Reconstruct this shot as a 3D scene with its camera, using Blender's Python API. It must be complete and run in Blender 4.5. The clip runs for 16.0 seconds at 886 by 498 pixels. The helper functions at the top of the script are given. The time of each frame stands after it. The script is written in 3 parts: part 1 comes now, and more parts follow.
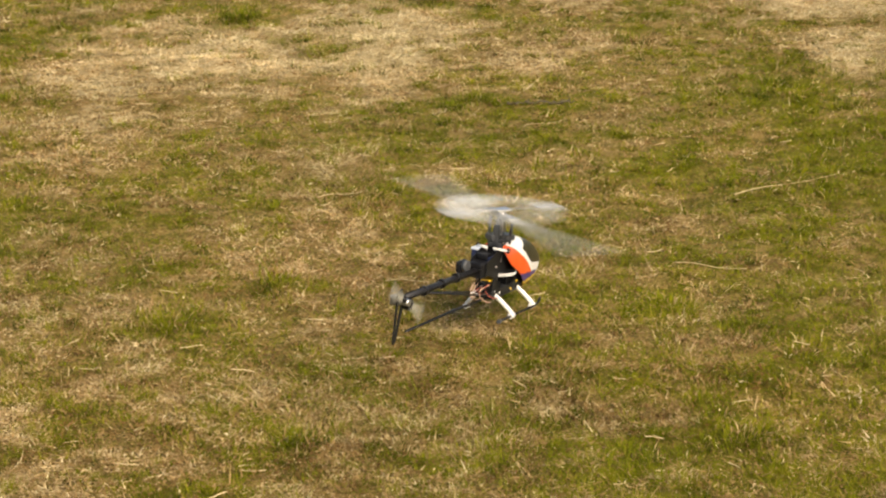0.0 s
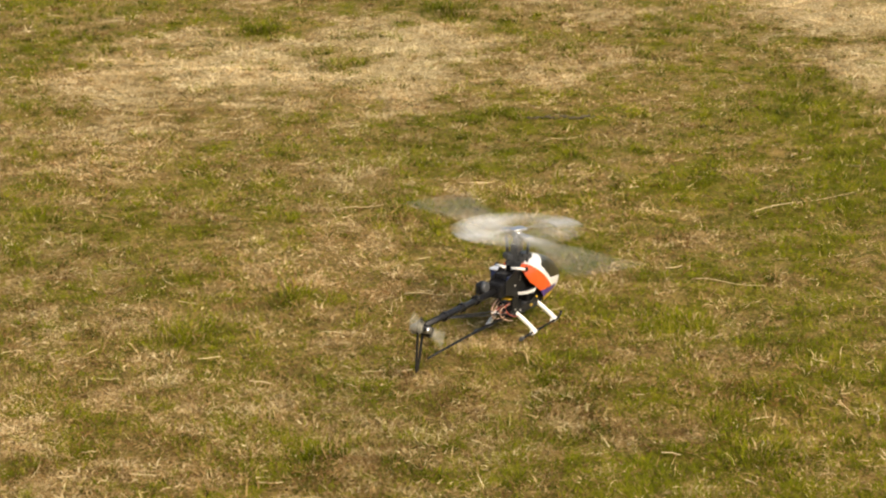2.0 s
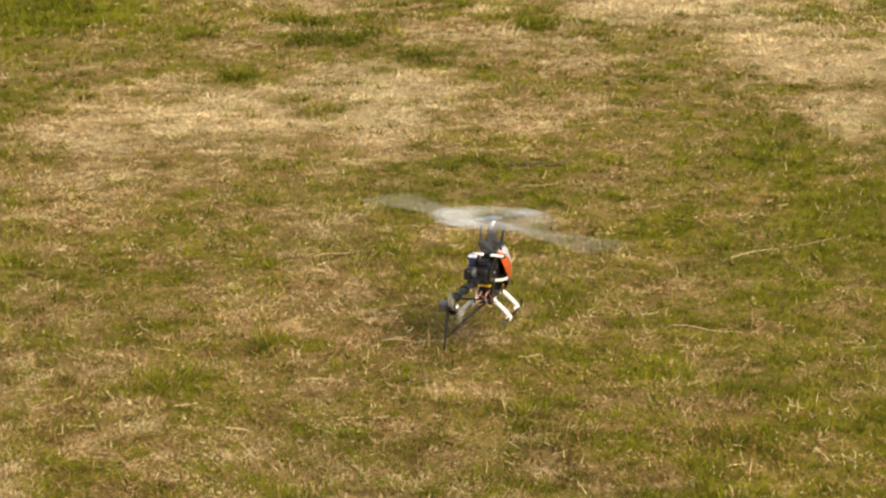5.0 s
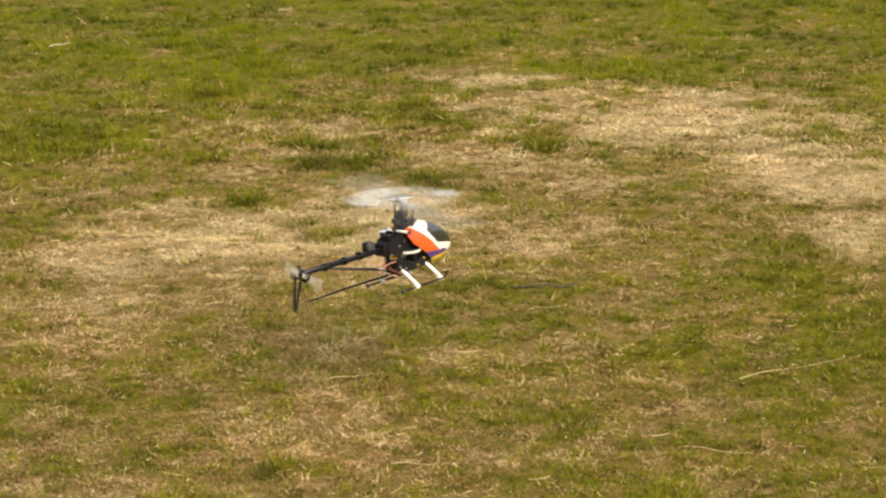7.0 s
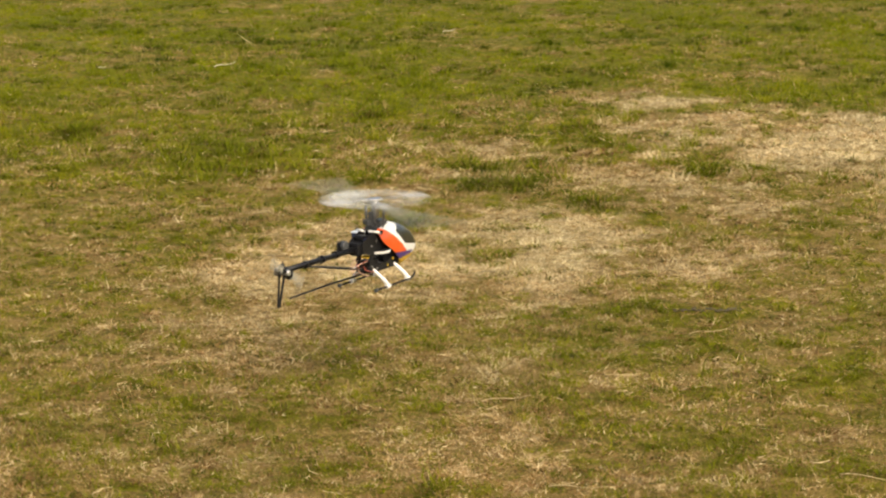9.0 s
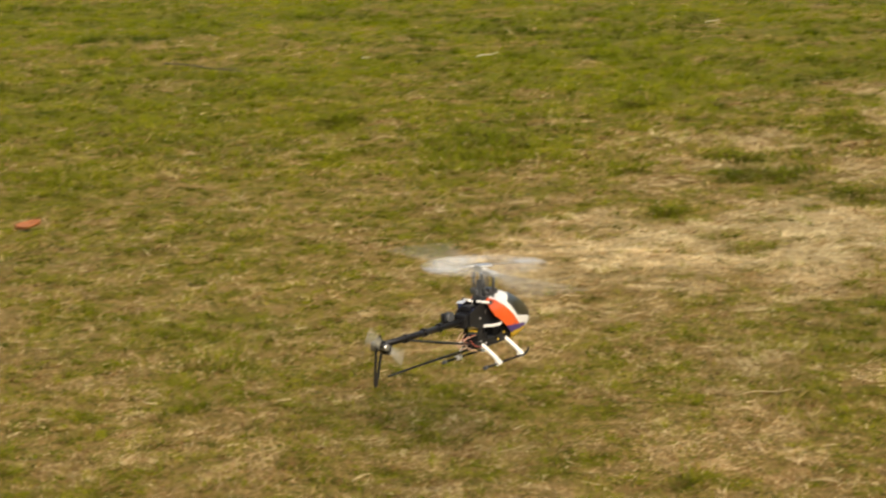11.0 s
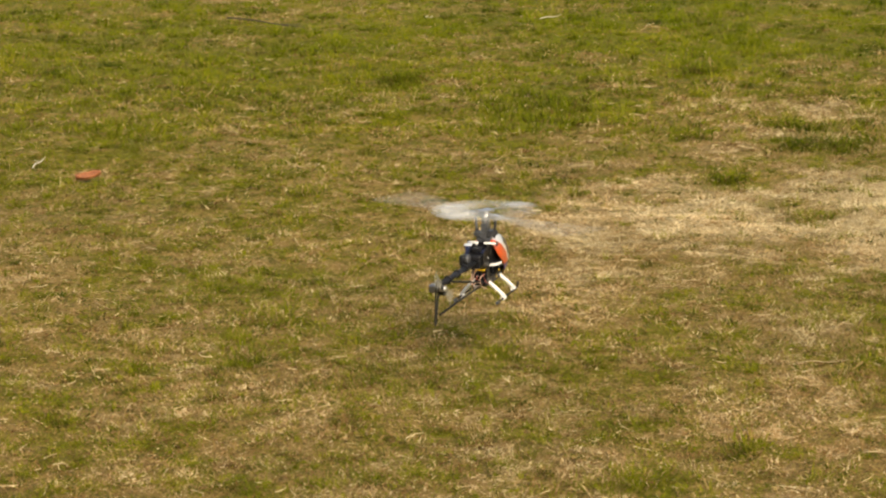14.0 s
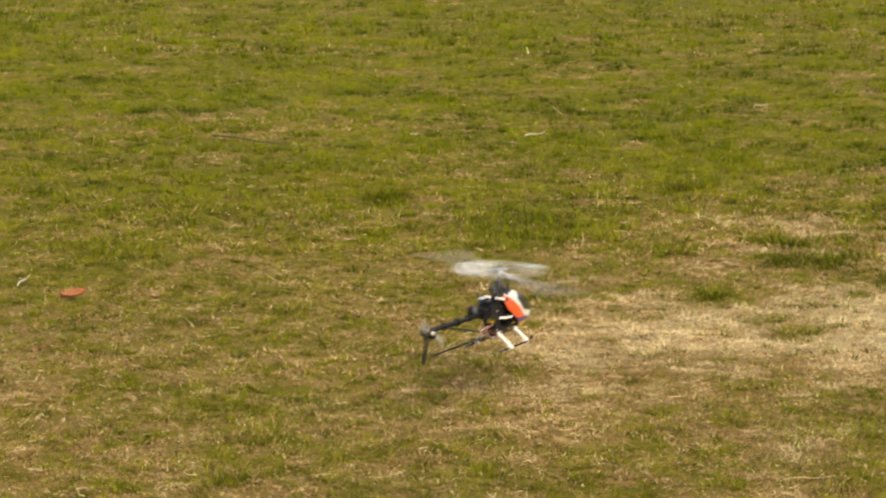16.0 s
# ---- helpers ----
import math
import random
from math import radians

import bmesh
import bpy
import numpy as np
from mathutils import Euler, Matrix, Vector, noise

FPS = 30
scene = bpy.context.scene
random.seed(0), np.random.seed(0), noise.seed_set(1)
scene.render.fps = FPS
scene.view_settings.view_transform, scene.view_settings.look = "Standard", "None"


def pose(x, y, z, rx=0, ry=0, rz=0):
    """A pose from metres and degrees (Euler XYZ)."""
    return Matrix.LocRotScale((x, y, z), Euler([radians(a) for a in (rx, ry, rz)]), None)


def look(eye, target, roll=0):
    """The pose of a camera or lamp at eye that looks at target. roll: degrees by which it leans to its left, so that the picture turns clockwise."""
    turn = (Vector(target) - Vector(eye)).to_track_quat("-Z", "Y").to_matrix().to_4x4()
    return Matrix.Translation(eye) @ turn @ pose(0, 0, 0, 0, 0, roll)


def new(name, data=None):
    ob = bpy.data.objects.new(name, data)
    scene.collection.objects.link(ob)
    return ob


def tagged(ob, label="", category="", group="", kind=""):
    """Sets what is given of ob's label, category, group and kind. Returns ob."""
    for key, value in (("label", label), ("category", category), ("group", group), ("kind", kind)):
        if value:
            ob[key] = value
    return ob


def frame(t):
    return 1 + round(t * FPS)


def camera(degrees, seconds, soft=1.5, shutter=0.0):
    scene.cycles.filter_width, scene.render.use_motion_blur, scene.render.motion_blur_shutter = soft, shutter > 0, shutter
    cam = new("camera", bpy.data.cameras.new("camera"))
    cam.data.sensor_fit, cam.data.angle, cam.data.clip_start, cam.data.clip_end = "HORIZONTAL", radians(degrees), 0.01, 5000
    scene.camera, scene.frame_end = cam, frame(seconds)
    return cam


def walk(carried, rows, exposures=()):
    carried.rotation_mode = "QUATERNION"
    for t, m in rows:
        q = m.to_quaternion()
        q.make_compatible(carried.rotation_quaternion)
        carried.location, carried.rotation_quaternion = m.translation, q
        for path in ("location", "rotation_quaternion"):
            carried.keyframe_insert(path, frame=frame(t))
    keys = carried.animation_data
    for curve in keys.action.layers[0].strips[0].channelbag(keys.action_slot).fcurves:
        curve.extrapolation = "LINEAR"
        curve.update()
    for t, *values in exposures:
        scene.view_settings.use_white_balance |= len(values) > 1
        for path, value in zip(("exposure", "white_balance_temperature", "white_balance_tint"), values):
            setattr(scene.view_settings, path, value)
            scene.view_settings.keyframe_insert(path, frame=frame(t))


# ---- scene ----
# camera: one person standing still, turning after the model
EYE = (0.0, 0.0, 1.558)
cam = camera(20.42, 16.0, soft=2.2, shutter=0.34)
# seconds, heading, tilt and lean in degrees
PATH = [
    (0.0, -1.30, -16.17, -0.19),
    (0.5, -1.37, -16.45, -0.27),
    (1.0, -1.58, -16.17, -0.38),
    (1.5, -1.56, -15.95, -0.12),
    (2.0, -1.76, -15.85, 0.25),
    (2.5, -1.97, -16.03, 0.38),
    (3.0, -1.53, -16.10, 0.24),
    (3.2, -1.51, -16.28, 0.07),
    (5.3, -1.19, -13.87, 0.43),
    (5.4, -1.36, -13.06, 0.42),
    (5.5, -1.29, -12.60, 0.40),
    (5.6, -1.30, -12.56, 0.38),
    (6.0, -1.14, -12.59, 0.32),
    (6.5, -1.13, -12.35, 0.36),
    (7.0, -1.42, -11.91, -0.04),
    (7.5, -3.50, -11.58, -0.13),
    (8.0, -4.45, -11.56, -0.10),
    (8.2, -4.79, -11.55, -0.19),
    (10.3, -6.44, -11.18, 0.66),
    (10.5, -7.40, -11.37, 0.52),
    (10.9, -10.56, -11.39, -0.90),
    (11.0, -11.43, -11.57, -0.89),
    (11.1, -11.98, -11.79, -0.56),
    (11.5, -12.84, -12.22, 0.18),
    (12.0, -13.83, -12.07, 0.58),
    (12.5, -11.96, -11.54, 0.55),
    (13.0, -13.37, -12.44, 0.57),
    (13.5, -13.32, -12.41, 0.34),
    (14.0, -12.81, -12.48, 0.33),
    (14.5, -12.34, -11.86, -0.07),
    (14.9, -13.21, -8.79, 0.20),
    (15.0, -13.29, -8.80, 0.25),
    (15.1, -12.98, -9.31, 0.28),
    (15.5, -12.71, -9.53, 0.40),
    (16.0, -12.47, -9.76, 0.25),
]


def view(yaw, tilt, lean):
    a, b = radians(yaw), radians(tilt)
    ahead = Vector((math.sin(a) * math.cos(b), math.cos(a) * math.cos(b), math.sin(b)))
    return look(EYE, Vector(EYE) + ahead, lean)


walk(cam, [(t, view(a, b, c)) for t, a, b, c in PATH], [(0.0, 0.49, 7520, 11), (5.5, 0.48, 7480, 11), (8.2, 0.44, 7480, 10), (10.3, 0.35, 7520, 10), (12.5, 0.36, 7520, 10), (13.5, 0.39, 7520, 10), (15.0, 0.40, 7560, 10), (16.0, 0.43, 7480, 10)])

# light: hazy sun over the photographer's right shoulder
TO_SUN = Vector((0.42, -0.68, 0.66)).normalized()
world = bpy.data.worlds.new("world")
scene.world = world
world.use_nodes = True
sky = world.node_tree.nodes.new("ShaderNodeTexSky")
sky.sky_type, sky.sun_disc = "NISHITA", False
sky.sun_elevation = math.asin(TO_SUN.z)
sky.sun_rotation = math.atan2(TO_SUN.x, TO_SUN.y)
sky.dust_density = 3.0
world.node_tree.links.new(sky.outputs[0], world.node_tree.nodes["Background"].inputs[0])
world.node_tree.nodes["Background"].inputs[1].default_value = 0.15
sun_data = bpy.data.lights.new("sun", "SUN")
sun_data.energy, sun_data.angle, sun_data.color = 3.4, radians(34.0), (1.0, 0.92, 0.80)
sun = new("sun", sun_data)
sun.matrix_world = look((0, 0, 0), -TO_SUN)


# ---- materials ----
def material(name, color, rough=0.5, metal=0.0, coat=0.0, vary=0.12, scale=60.0, bump=0.0, shine=0.5):
    """A surface with two scales of tone, uneven gloss and a fine relief."""
    mat = bpy.data.materials.new(name)
    mat.use_nodes = True
    nt = mat.node_tree
    n, l = nt.nodes, nt.links
    b = n["Principled BSDF"]
    coord = n.new("ShaderNodeTexCoord")
    tones = []
    for s in (scale, scale * 7):
        tex = n.new("ShaderNodeTexNoise")
        tex.inputs["Scale"].default_value, tex.inputs["Detail"].default_value = s, 4
        l.new(coord.outputs["Object"], tex.inputs["Vector"])
        tones.append(tex)
    mixed = n.new("ShaderNodeMath")
    mixed.operation = "ADD"
    l.new(tones[0].outputs["Fac"], mixed.inputs[0])
    l.new(tones[1].outputs["Fac"], mixed.inputs[1])
    ramp = n.new("ShaderNodeMapRange")
    ramp.inputs["From Min"].default_value, ramp.inputs["From Max"].default_value = 0.6, 1.4
    ramp.inputs["To Min"].default_value, ramp.inputs["To Max"].default_value = 1 - vary, 1 + vary
    l.new(mixed.outputs[0], ramp.inputs["Value"])
    tint = n.new("ShaderNodeVectorMath")
    tint.operation = "SCALE"
    tint.inputs[0].default_value = color
    l.new(ramp.outputs[0], tint.inputs["Scale"])
    l.new(tint.outputs[0], b.inputs["Base Color"])
    gloss = n.new("ShaderNodeMapRange")
    gloss.inputs["To Min"].default_value, gloss.inputs["To Max"].default_value = max(0.03, rough - 0.1), min(1, rough + 0.1)
    l.new(tones[1].outputs["Fac"], gloss.inputs["Value"])
    l.new(gloss.outputs[0], b.inputs["Roughness"])
    b.inputs["Metallic"].default_value = metal
    b.inputs["Coat Weight"].default_value = coat
    b.inputs["Specular IOR Level"].default_value = shine
    if bump:
        bp = n.new("ShaderNodeBump")
        bp.inputs["Strength"].default_value, bp.inputs["Distance"].default_value = bump, 0.001
        l.new(tones[1].outputs["Fac"], bp.inputs["Height"])
        l.new(bp.outputs[0], b.inputs["Normal"])
    return mat


ORANGE = material("canopy_orange", (0.78, 0.105, 0.022), 0.35, coat=0.5, vary=0.06)
WHITE = material("canopy_white", (0.80, 0.79, 0.76), 0.35, coat=0.5, vary=0.04)
WINDOW = material("canopy_window", (0.018, 0.019, 0.017), 0.32, coat=0.4, vary=0.2)
PURPLE = material("canopy_purple", (0.07, 0.035, 0.20), 0.35, coat=0.4, vary=0.08)
YELLOW = material("canopy_yellow", (0.75, 0.48, 0.03), 0.35, coat=0.4, vary=0.06)
CARBON = material("carbon", (0.012, 0.012, 0.013), 0.38, vary=0.4, scale=220, shine=0.3)
BLACK = material("black_plastic", (0.009, 0.009, 0.010), 0.40, vary=0.3, shine=0.22)
GREY = material("grey_plastic", (0.055, 0.058, 0.062), 0.45, vary=0.2)
GUNMETAL = material("dark_metal", (0.20, 0.20, 0.21), 0.35, metal=1.0, vary=0.15)
SILVER = material("aluminium", (0.60, 0.60, 0.59), 0.45, metal=1.0, vary=0.06)
STRUT = material("white_plastic", (0.80, 0.79, 0.76), 0.45, vary=0.04)
GEAR = material("gear_plastic", (0.62, 0.62, 0.60), 0.45, vary=0.06)
BLUE = material("servo_blue", (0.012, 0.022, 0.07), 0.35, vary=0.15)
LABEL = material("pale_label", (0.60, 0.66, 0.74), 0.4, vary=0.08)
BLADE = material("blade_grey", (0.30, 0.29, 0.24), 0.4, vary=0.12)
PADDLE = material("paddle_white", (0.32, 0.315, 0.29), 0.4, vary=0.04)
WIRE_RED = material("wire_red", (0.30, 0.07, 0.045), 0.5, vary=0.1)
WIRE_PINK = material("wire_pink", (0.56, 0.36, 0.26), 0.5, vary=0.1)
VEIL = material("paddle_veil", (0.74, 0.74, 0.68), 0.6, vary=0.2, scale=12)


def soft_rim(mat, low, high, inner, outer):
    """Thin the veil towards its hub and rim, unevenly, with a painted highlight on one side."""
    n, l = mat.node_tree.nodes, mat.node_tree.links
    coord = n.new("ShaderNodeTexCoord")
    flat = n.new("ShaderNodeVectorMath")
    flat.operation = "MULTIPLY"
    flat.inputs[1].default_value = (1, 1, 0)
    l.new(coord.outputs["Object"], flat.inputs[0])
    far = n.new("ShaderNodeVectorMath")
    far.operation = "LENGTH"
    l.new(flat.outputs[0], far.inputs[0])
    curve = n.new("ShaderNodeValToRGB")
    stops = ((inner / 0.15, low), (0.5, high), (0.70, high), (outer / 0.15, 0.0))
    curve.color_ramp.elements.new(0.5), curve.color_ramp.elements.new(0.6)
    for e, (at, v) in zip(curve.color_ramp.elements, stops):
        e.position, e.color = at, (v, v, v, 1)
    scale = n.new("ShaderNodeMath")
    scale.operation = "DIVIDE"
    scale.inputs[1].default_value = 0.15
    l.new(far.outputs["Value"], scale.inputs[0])
    l.new(scale.outputs[0], curve.inputs["Fac"])
    tex = n.new("ShaderNodeTexNoise")
    tex.inputs["Scale"].default_value = 14.0
    l.new(coord.outputs["Object"], tex.inputs["Vector"])
    wave = n.new("ShaderNodeMapRange")
    wave.inputs["From Min"].default_value, wave.inputs["From Max"].default_value = 0.3, 0.7
    wave.inputs["To Min"].default_value, wave.inputs["To Max"].default_value = 0.45, 1.35
    l.new(tex.outputs["Fac"], wave.inputs["Value"])
    both = n.new("ShaderNodeMath")
    both.operation = "MULTIPLY"
    l.new(curve.outputs[0], both.inputs[0])
    l.new(wave.outputs[0], both.inputs[1])
    # painted sky highlight: denser on the side where paddles come round with raised pitch
    side = n.new("ShaderNodeVectorMath")
    side.operation = "DOT_PRODUCT"
    side.inputs[1].default_value = (-0.50, 0.87, 0)
    unit = n.new("ShaderNodeVectorMath")
    unit.operation = "NORMALIZE"
    l.new(flat.outputs[0], unit.inputs[0])
    l.new(unit.outputs[0], side.inputs[0])
    lift = n.new("ShaderNodeMapRange")
    lift.inputs["From Min"].default_value, lift.inputs["From Max"].default_value = -0.4, 1.0
    lift.inputs["To Min"].default_value, lift.inputs["To Max"].default_value = 0.55, 1.75
    l.new(side.outputs["Value"], lift.inputs["Value"])
    all_three = n.new("ShaderNodeMath")
    all_three.operation = "MULTIPLY"
    l.new(both.outputs[0], all_three.inputs[0])
    l.new(lift.outputs[0], all_three.inputs[1])
    l.new(all_three.outputs[0], n["Principled BSDF"].inputs["Alpha"])


soft_rim(VEIL, 0.08, 0.18, 0.03, 0.145)
STALK = material("dry_stalk", (0.55, 0.43, 0.24), 0.8, vary=0.3, scale=90, bump=0.5)
TWIG = material("dark_twig", (0.07, 0.055, 0.03), 0.85, vary=0.35, scale=90, bump=0.6)
LEAF = material("brown_leaf", (0.25, 0.086, 0.030), 0.6, vary=0.75, scale=30, bump=0.4)
CHIP = material("bleached_chip", (0.50, 0.45, 0.34), 0.8, vary=0.15, scale=90, bump=0.3)


def turf_material(name, blade):
    """Lawn colours by the attributes 'dry' (0 green, 1 straw) and, on blades, 'tone'."""
    mat = bpy.data.materials.new(name)
    mat.use_nodes = True
    nt = mat.node_tree
    n, l = nt.nodes, nt.links
    b = n["Principled BSDF"]
    b.inputs["Roughness"].default_value = 0.75
    b.inputs["Specular IOR Level"].default_value = 0.08
    dry = n.new("ShaderNodeAttribute")
    dry.attribute_name = "dry"
    geo = n.new("ShaderNodeNewGeometry")

    def noise_at(scale, detail=5):
        tex = n.new("ShaderNodeTexNoise")
        tex.inputs["Scale"].default_value, tex.inputs["Detail"].default_value = scale, detail
        l.new(geo.outputs["Position"], tex.inputs["Vector"])
        return tex

    def ramp(stops, source):
        r = n.new("ShaderNodeValToRGB")
        while len(r.color_ramp.elements) < len(stops):
            r.color_ramp.elements.new(0.5)
        for e, (at, c) in zip(r.color_ramp.elements, stops):
            e.position, e.color = at, (*c, 1)
        l.new(source, r.inputs["Fac"])
        return r

    def mix(kind, a, c, fac):
        m = n.new("ShaderNodeMix")
        m.data_type, m.blend_type = "RGBA", kind
        l.new(a, m.inputs["A"])
        l.new(c, m.inputs["B"])
        if isinstance(fac, float):
            m.inputs["Factor"].default_value = fac
        else:
            l.new(fac, m.inputs["Factor"])
        return m.outputs["Result"]

    if blade:
        tone = n.new("ShaderNodeAttribute")
        tone.attribute_name = "tone"
        greens = ramp(GREENS, tone.outputs["Fac"])
        straws = ramp(STRAWS, tone.outputs["Fac"])
        color = mix("MIX", greens.outputs[0], straws.outputs[0], dry.outputs["Fac"])
        wide = noise_at(1.3)
        shift = ramp([(0.3, (0.84, 0.88, 0.84)), (0.7, (1.14, 1.09, 1.06))], wide.outputs["Fac"])
        color = mix("MULTIPLY", color, shift.outputs[0], 1.0)
        fed = n.new("ShaderNodeAttribute")
        fed.attribute_name = "lush"
        fresh = ramp([(0.0, (1, 1, 1)), (1.0, (0.88, 0.98, 0.58))], fed.outputs["Fac"])
        color = mix("MULTIPLY", color, fresh.outputs[0], 1.0)
        l.new(color, b.inputs["Base Color"])
        thin = n.new("ShaderNodeBsdfTranslucent")
        l.new(color, thin.inputs["Color"])
        both = n.new("ShaderNodeMixShader")
        both.inputs[0].default_value = 0.28
        l.new(b.outputs[0], both.inputs[1])
        l.new(thin.outputs[0], both.inputs[2])
        l.new(both.outputs[0], n["Material Output"].inputs["Surface"])
    else:
        fine, mid = noise_at(140, 8), noise_at(22, 6)
        soil = ramp(SOILS, fine.outputs["Fac"])
        thatch = ramp(THATCH, fine.outputs["Fac"])
        patchy = n.new("ShaderNodeMath")
        patchy.operation, patchy.use_clamp = "MULTIPLY_ADD", True
        l.new(mid.outputs["Fac"], patchy.inputs[0])
        patchy.inputs[1].default_value = 1.6
        less = n.new("ShaderNodeMath")
        less.operation = "SUBTRACT"
        l.new(dry.outputs["Fac"], less.inputs[0])
        less.inputs[1].default_value = 0.8
        l.new(less.outputs[0], patchy.inputs[2])
        worn = ramp([(0.0, (0, 0, 0)), (0.5, (1, 1, 1))], patchy.outputs[0])
        pale = ramp([(0.70, (0, 0, 0)), (1.0, (0.8, 0.8, 0.8))], patchy.outputs[0])
        brown = ramp(BROWN, fine.outputs["Fac"])
        color = mix("MIX", soil.outputs[0], brown.outputs[0], worn.outputs[0])
        color = mix("MIX", color, thatch.outputs[0], pale.outputs[0])
        trodden = n.new("ShaderNodeAttribute")
        trodden.attribute_name = "worn"
        color = mix("MIX", color, thatch.outputs[0], trodden.outputs["Fac"])
        shift = ramp([(0.3, (0.72, 0.74, 0.68)), (0.7, (1.2, 1.17, 1.12))], mid.outputs["Fac"])
        color = mix("MULTIPLY", color, shift.outputs[0], 1.0)
        fed = n.new("ShaderNodeAttribute")
        fed.attribute_name = "lush"
        fresh = ramp([(0.0, (1, 1, 1)), (1.0, (0.88, 0.98, 0.58))], fed.outputs["Fac"])
        color = mix("MULTIPLY", color, fresh.outputs[0], 1.0)
        l.new(color, b.inputs["Base Color"])
        bump = n.new("ShaderNodeBump")
        bump.inputs["Strength"].default_value, bump.inputs["Distance"].default_value = 0.9, 0.012
        l.new(fine.outputs["Fac"], bump.inputs["Height"])
        l.new(bump.outputs[0], b.inputs["Normal"])
    return mat


GREENS = [(0.0, (0.044, 0.062, 0.004)), (0.4, (0.148, 0.165, 0.007)), (0.75, (0.225, 0.222, 0.014)), (1.0, (0.252, 0.240, 0.02))]
STRAWS = [(0.0, (0.140, 0.073, 0.023)), (0.35, (0.305, 0.192, 0.078)), (0.75, (0.51, 0.382, 0.192)), (1.0, (0.78, 0.66, 0.41))]
SOILS = [(0.3, (0.048, 0.047, 0.004)), (0.5, (0.122, 0.114, 0.008)), (0.72, (0.215, 0.187, 0.018))]
BROWN = [(0.3, (0.092, 0.060, 0.018)), (0.5, (0.200, 0.137, 0.044)), (0.72, (0.35, 0.252, 0.098))]
THATCH = [(0.3, (0.17, 0.120, 0.052)), (0.5, (0.36, 0.280, 0.145)), (0.72, (0.60, 0.49, 0.29))]
GROUND = turf_material("lawn_ground", False)
GRASS = turf_material("lawn_blades", True)

# ---- the lawn ----
# worn straw patches and lush green clumps: x, y, half width, half depth
STRAW = [
    (0.97, 9.4, 0.60, 0.50),
    (-0.86, 7.60, 0.45, 0.48), (-0.34, 7.61, 0.21, 0.54), (0.79, 10.0, 0.76, 0.91), (1.09, 8.81, 0.41, 0.71),
    (-0.02, 11.1, 0.22, 0.32), (1.21, 7.87, 0.17, 0.28), (-0.37, 7.89, 0.27, 0.57),
    (1.1, 7.52, 0.14, 0.26),
]
# thin, half-worn turf
FAINT = [(-1.18, 7.1, 0.38, 0.55), (-0.10, 9.1, 0.42, 0.5), (0.12, 7.7, 0.34, 0.4), (0.32, 8.6, 0.34, 0.45), (-0.1, 10.4, 0.3, 0.4), (-0.8, 10.9, 0.42, 0.4), (-0.35, 11.4, 0.34, 0.35), (-1.1, 6.9, 0.3, 0.3),
         (-1.25, 6.5, 0.30, 0.36), (0.25, 4.3, 0.13, 0.10), (-0.75, 9.3, 0.50, 0.80), (-7.2, 27.6, 8.0, 3.0)]
GREEN_NEAR = [
    (-0.28, 9.98, 0.06, 0.24), (-0.37, 10.4, 0.1, 0.2), (0.16, 9.31, 0.11, 0.18), (-0.78, 9.31, 0.07, 0.18),
    (-0.68, 8.87, 0.1, 0.19), (-0.24, 8.58, 0.14, 0.16), (-0.88, 8.17, 0.08, 0.14), (0.42, 7.79, 0.05, 0.08),
    (0.69, 11.55, 0.29, 0.4), (-1.74, 9.31, 0.2, 0.66), (0.97, 6.52, 0.18, 0.6), (-1.08, 8.95, 0.08, 0.17),
    (-0.03, 6.66, 0.24, 0.28), (0.85, 6.96, 0.24, 0.52), (0.07, 4.66, 0.06, 0.08), (0.45, 4.17, 0.08, 0.09),
    (0.61, 4.65, 0.06, 0.08),
]
GREEN_FAR = [
    (-0.68, 9.25, 0.09, 0.16), (-0.56, 7.62, 0.10, 0.14),     (0.27, 4.07, 0.04, 0.05), (-0.68, 4.81, 0.09, 0.11), (0.36, 4.97, 0.08, 0.1), (-0.29, 5.86, 0.04, 0.05),
    (-0.49, 5.09, 0.07, 0.1), (-0.34, 4.13, 0.06, 0.08), (-1.95, 7.18, 0.06, 0.13), (-2.17, 7.56, 0.12, 0.08),
    (-0.53, 8.93, 0.14, 0.26), (-0.86, 8.16, 0.07, 0.14), (-1.8, 5.97, 0.1, 0.15), (-1.74, 5.55, 0.08, 0.11),
    (-1.28, 10.62, 0.14, 0.17), (-3.06, 8.24, 0.23, 0.66), (-1.7, 12.34, 0.44, 0.46), (-2.46, 10.03, 0.14, 0.22),
]


def value_noise(x, y, cell, seed):
    """Smooth noise of the given cell size, 0 to 1."""
    table = np.random.RandomState(seed).rand(256, 256)
    u, v = x / cell + 1000, y / cell + 1000
    i, j = np.floor(u).astype(int), np.floor(v).astype(int)
    a, b = u - i, v - j
    a, b = a * a * (3 - 2 * a), b * b * (3 - 2 * b)
    t = lambda p, q: table[p % 256, q % 256]
    return (t(i, j) * (1 - a) + t(i + 1, j) * a) * (1 - b) + (t(i, j + 1) * (1 - a) + t(i + 1, j + 1) * a) * b


def spots(x, y, table, sharp):
    """How deep a place lies in any of the patches, with ragged outlines."""
    rag = 0.55 * value_noise(x, y, 0.16, 5) + 0.45 * value_noise(x, y, 0.06, 6) - 0.5
    best = np.zeros_like(x)
    for cx, cy, rx, ry in table:
        d = np.sqrt(((x - cx) / rx) ** 2 + ((y - cy) / ry) ** 2) + rag * 1.7
        best = np.maximum(best, np.clip((1.25 - d) * sharp, 0, 1))
    return best


